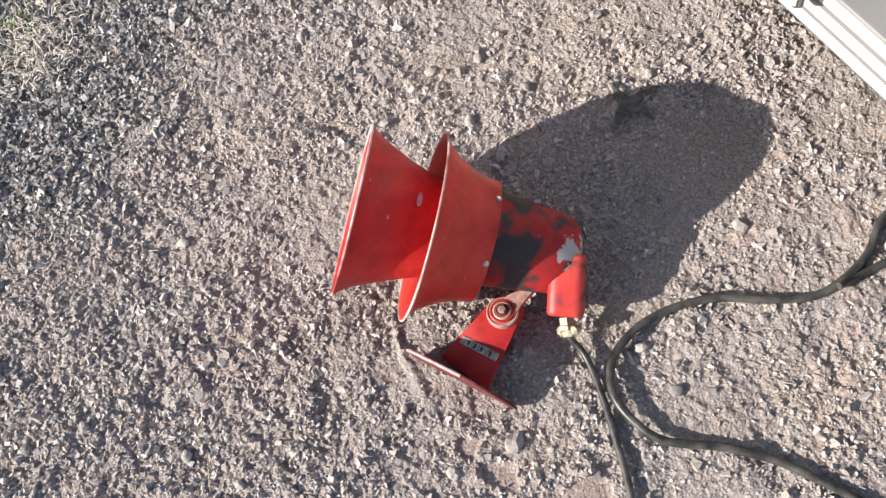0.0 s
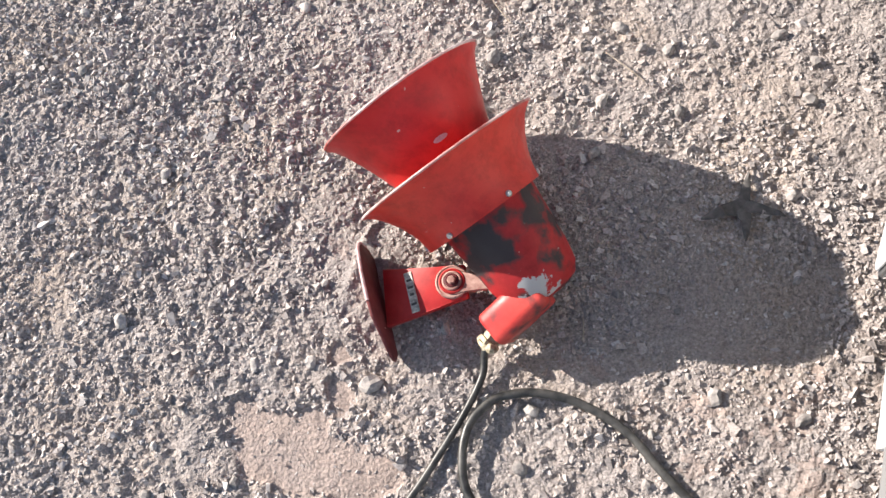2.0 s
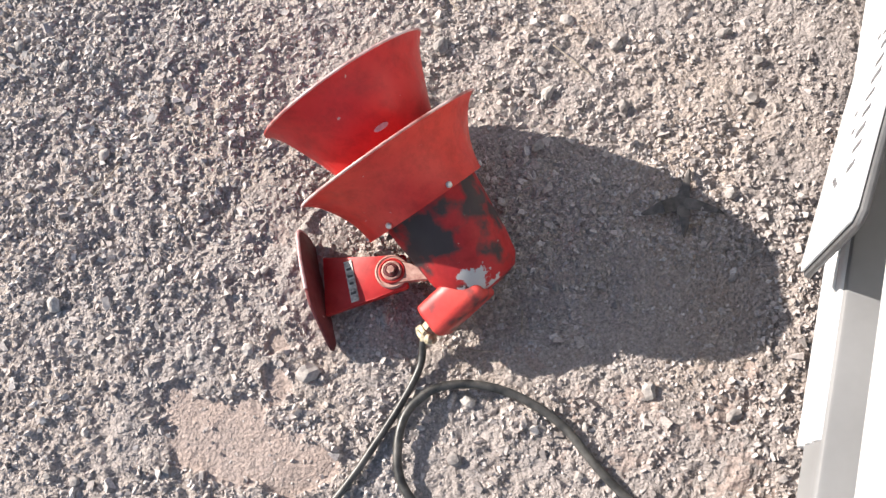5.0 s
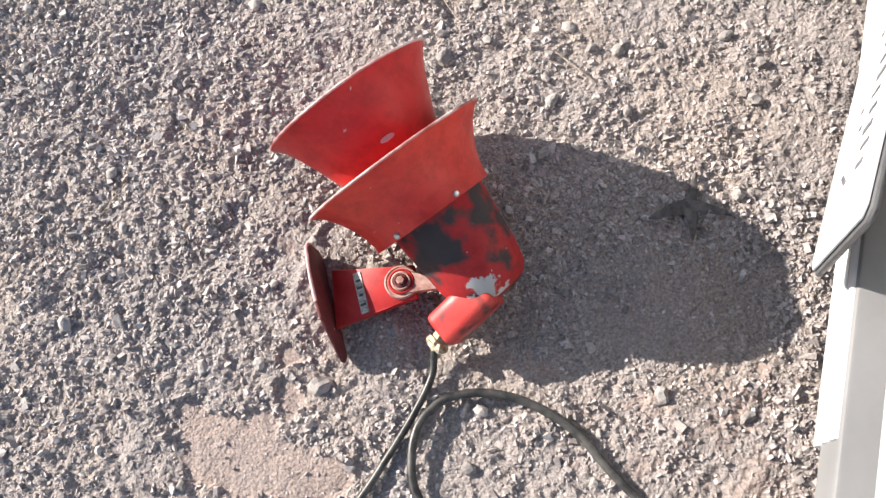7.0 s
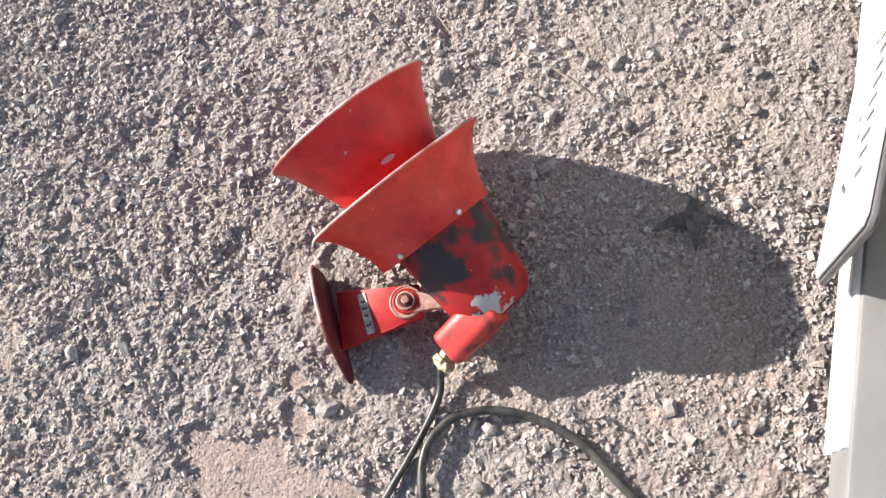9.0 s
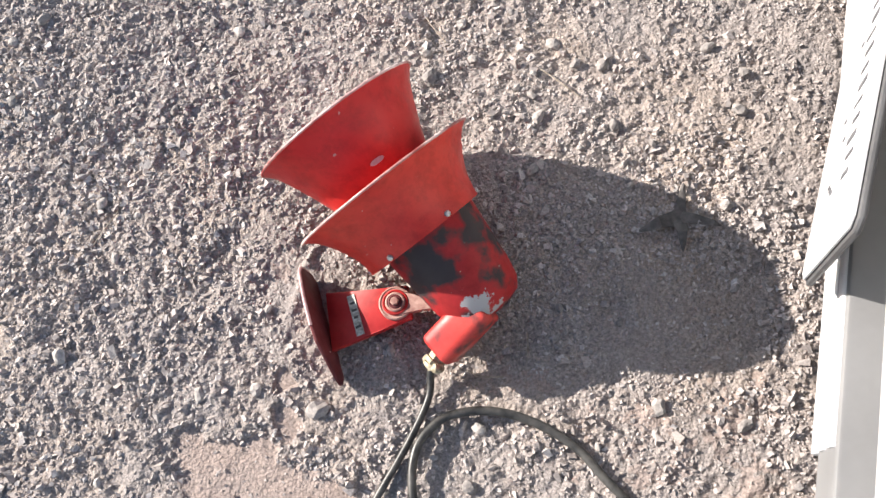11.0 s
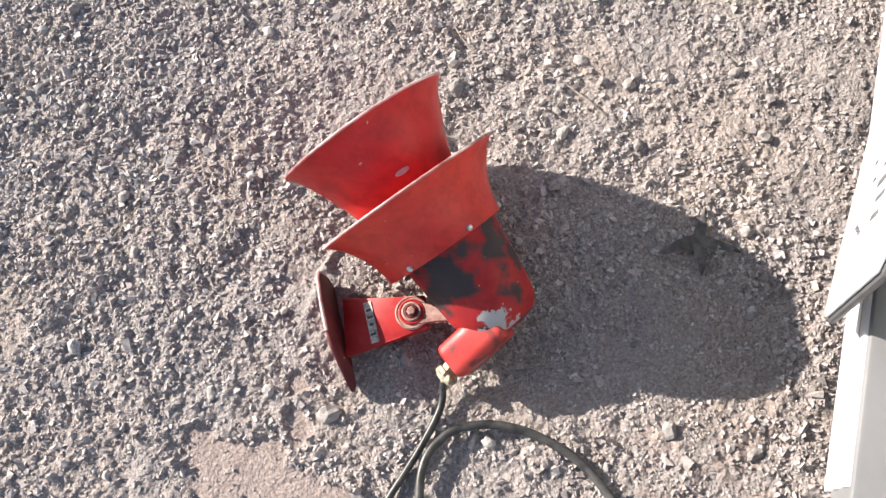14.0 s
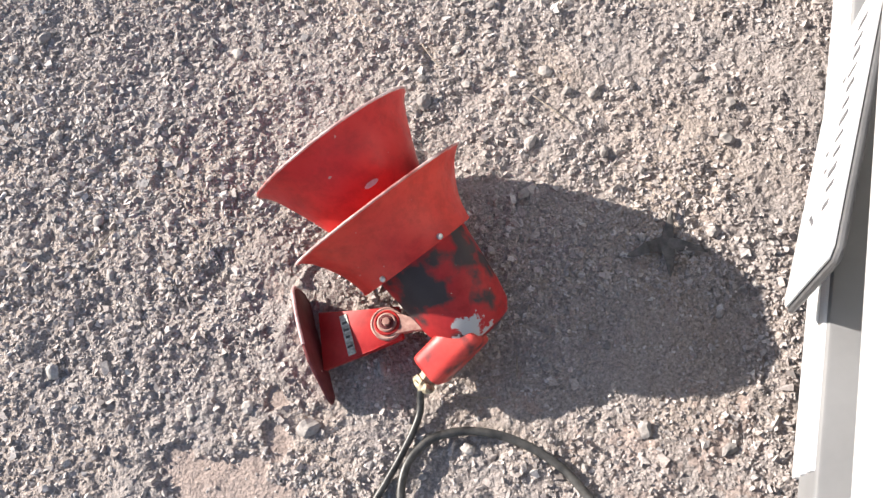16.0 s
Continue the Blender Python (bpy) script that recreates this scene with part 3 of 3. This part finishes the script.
part("sheath", tube(laid([(0.255, -0.585, 0.022), (0.285, -0.602, 0.012), (0.328, -0.63, 0.009), (0.42, -0.70, 0.009), (0.6, -0.78, 0.009)], 0.0062), 0.0062), RUBBER, spare)


# ---- parked vehicle ----
ALONG, FACING = Vector((0.462, 0.887, 0)), Vector((-0.887, 0.462, 0))


def at_car(s, n, z):
    return ALONG * s + FACING * n + Vector((0, 0, z))


def sweep(section, s0, s1, bevel=0.0, shrink=0.0):
    """A section in (n, z) pushed along the vehicle's front from s0 to s1."""
    m = Matrix((FACING, Vector((0, 0, 1)), -ALONG)).transposed().to_4x4()
    m.translation = ALONG * s1
    return prism(section, s1 - s0, m, bevel)


def build_vehicle():
    car = thing("parked_car", (0, 0, 0), "white parked car front with bumper and plate", "car")
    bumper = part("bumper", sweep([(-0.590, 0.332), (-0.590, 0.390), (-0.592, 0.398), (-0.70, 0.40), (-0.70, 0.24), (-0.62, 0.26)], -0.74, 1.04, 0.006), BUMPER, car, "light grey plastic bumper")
    for lo, hi in ((0.312, 0.331), (0.342, 0.361), (0.372, 0.392)):
        part("bumper_moulding", sweep([(-0.589, lo), (-0.587, lo + 0.002), (-0.587, hi - 0.002), (-0.589, hi), (-0.605, hi), (-0.605, lo)], -0.305, 0.98, 0.002), WHITE, bumper, "glossy white raised moulding")
    part("body", sweep([(-0.702, 0.25), (-0.702, 0.60), (-0.58, 0.615), (-0.549, 0.64), (-0.558, 0.68), (-0.65, 0.715), (-1.2, 0.84), (-2.2, 1.0), (-2.6, 1.45), (-4.4, 1.47), (-4.8, 0.9), (-4.9, 0.3)], -0.7, 1.0, 0.012), WHITE, car, "glossy white painted body")
    for s in (-0.56, 0.86):
        for n in (-1.3, -3.9):
            q = frame_of(at_car(s, n, 0.31), ALONG, (0, 0, 1))
            wheel = part("wheel", turned([(-0.09, 0.20), (-0.1, 0.27), (-0.08, 0.312), (0.08, 0.312), (0.1, 0.27), (0.09, 0.20)], q), RUBBER, car)
            part("rim", turned([(-0.085, 0.195), (0.085, 0.195), (0.07, 0.05)], q, 24), STEEL, wheel)
    plate_way = Vector((0.5476, 0.8367, 0))
    m = Matrix((plate_way, Vector((0, 0, 1)), Vector((-0.8367, 0.5476, 0)))).transposed().to_4x4()
    m.translation = (0.486, -0.2805, 0)
    def chamfered(s0, s1, z0, z1, c):
        return [(s0 + c, z0), (s1 - c, z0), (s1, z0 + c), (s1, z1 - c), (s1 - c, z1), (s0 + c, z1), (s0, z1 - c), (s0, z0 + c)]
    holder = part("plate_holder", prism(chamfered(-0.116, 0.236, 0.374, 0.561, 0.012), 0.008, m @ pose(0, 0, -0.009), 0.004), HOLDER, car, "grey plastic plate holder")
    for s in (0.02, 0.18):
        part("holder_bracket", block((0.02, 0.016, 0.028), m @ pose(s, 0.388, -0.026), 0.002), HOLDER, holder)
    plate = part("number_plate", prism(chamfered(-0.111, 0.231, 0.380, 0.556, 0.010), 0.003, m, 0.001), PLATE_WHITE, car, "white plate with dark character bars")
    for k, w in enumerate((0.006, 0.005, 0.007, 0.005, 0.004, 0.007, 0.005, 0.006, 0.004, 0.007, 0.005, 0.006)):
        part("character_bar", block((w, 0.022 + 0.003 * (k % 3), 0.001), m @ pose(-0.03 + k * 0.0205, 0.492 + 0.004 * (k % 2), 0.0034), 0.0), INK, plate)
    for s, z in ((-0.032, 0.447), (-0.026, 0.44), (-0.02, 0.433), (0.025, 0.46), (0.05, 0.452), (0.14, 0.462)):
        part("character_bar", block((0.004, 0.008, 0.001), m @ pose(s, z, 0.0034), 0.0), INK, plate)
    return car


build_vehicle()


# ---- plants and the dark star ----
def blades(name, spots, length, width, mat, label, category, seed, lift=0.5):
    r = random.Random(seed)
    bm = bmesh.new()
    for x, y in spots:
        a, k = r.uniform(0, 6.28), r.uniform(0.5, 1.2) * length
        way, side = Vector((math.cos(a), math.sin(a), 0)), Vector((-math.sin(a), math.cos(a), 0))
        base = Vector((x, y, float(height(np.array([x]), np.array([y]))[0]) + 0.001))
        bend, prev = r.uniform(0.1, lift), None
        for i in range(5):
            t = i / 4
            p = base + way * k * t + Vector((0, 0, k * bend * math.sin(t * 2.6) + 0.001)) + side * k * 0.2 * r.uniform(-1, 1) * t
            w = width * (1 - 0.85 * t)
            row = [bm.verts.new(p - side * w), bm.verts.new(p + Vector((0, 0, w * 0.8))), bm.verts.new(p + side * w)]
            if prev:
                for u in range(2):
                    bm.faces.new((prev[u], prev[u + 1], row[u + 1], row[u]))
            prev = row
    ob = part(name, bm, mat)
    return tagged(ob, label, category, kind="stuff")


r = random.Random(21)
blades("dry_grass", [(r.gauss(0.02, 0.055), r.gauss(1.08, 0.055)) for _ in range(420)], 0.036, 0.0017, STRAW, "dry straw and dead grass over gravel", "grass", 5)
blades("green_weed", [(r.gauss(0.05, 0.02), r.gauss(1.15, 0.02)) for _ in range(60)], 0.022, 0.003, GREEN, "small green weed among dry straw", "weed", 6)


def build_star():
    """A dark star of four tapered, pointed arms, flat on the soil."""
    root = thing("dark_star", (0, 0, 0), "dark star of four tapered arms flat on dirt", "weed")
    c = Vector((0.424, -0.138, 0.003))
    for tip, w in (((0.45, -0.086), 0.010), ((0.476, -0.174), 0.011), ((0.407, -0.196), 0.012), ((0.356, -0.142), 0.014)):
        bm = bmesh.new()
        tip = Vector((*tip, 0.003))
        side = (tip - c).cross(Vector((0, 0, 1))).normalized()
        prev = None
        for i in range(7):
            t = i / 6
            p = c.lerp(tip, t)
            p.z = float(height(np.array([p.x]), np.array([p.y]))[0]) + 0.009 + 0.005 * math.sin(t * 2.6)
            k = w * (0.9 * (1 - t) ** 0.7 + 0.12)
            row = [bm.verts.new(p - side * k), bm.verts.new(p + Vector((0, 0, 0.002))), bm.verts.new(p + side * k), bm.verts.new(p - Vector((0, 0, 0.003)))]
            if prev:
                for u in range(4):
                    bm.faces.new((prev[u], prev[(u + 1) % 4], row[(u + 1) % 4], row[u]))
            prev = row
        part("star_arm", bm, STAR_DARK, root)


build_star()


# ---- twigs ----
def build_twigs():
    r = random.Random(31)
    for x0, y0, x1, y1, z0 in ((0.03, -0.272, 0.085, -0.30, 0.012), (0.3, 0.19, 0.345, 0.12, 0.004), (0.14, 0.36, 0.16, 0.30, 0.004), (-0.52, 0.12, -0.47, 0.17, 0.005), (0.13, -0.28, 0.14, -0.245, 0.004)):
        a, b = Vector((x0, y0, z0 + 0.003)), Vector((x1, y1, 0.004))
        mid = a.lerp(b, 0.5) + Vector((r.uniform(-1, 1), r.uniform(-1, 1), 0.4)) * 0.006
        ob = part("twig", tube([a, mid, b], 0.0012, 6, 4), TWIG if r.random() < 0.5 else WORN_LUG)
        tagged(ob, "thin dry twig lying on the gravel", "twig", "twigs on the ground")


build_twigs()
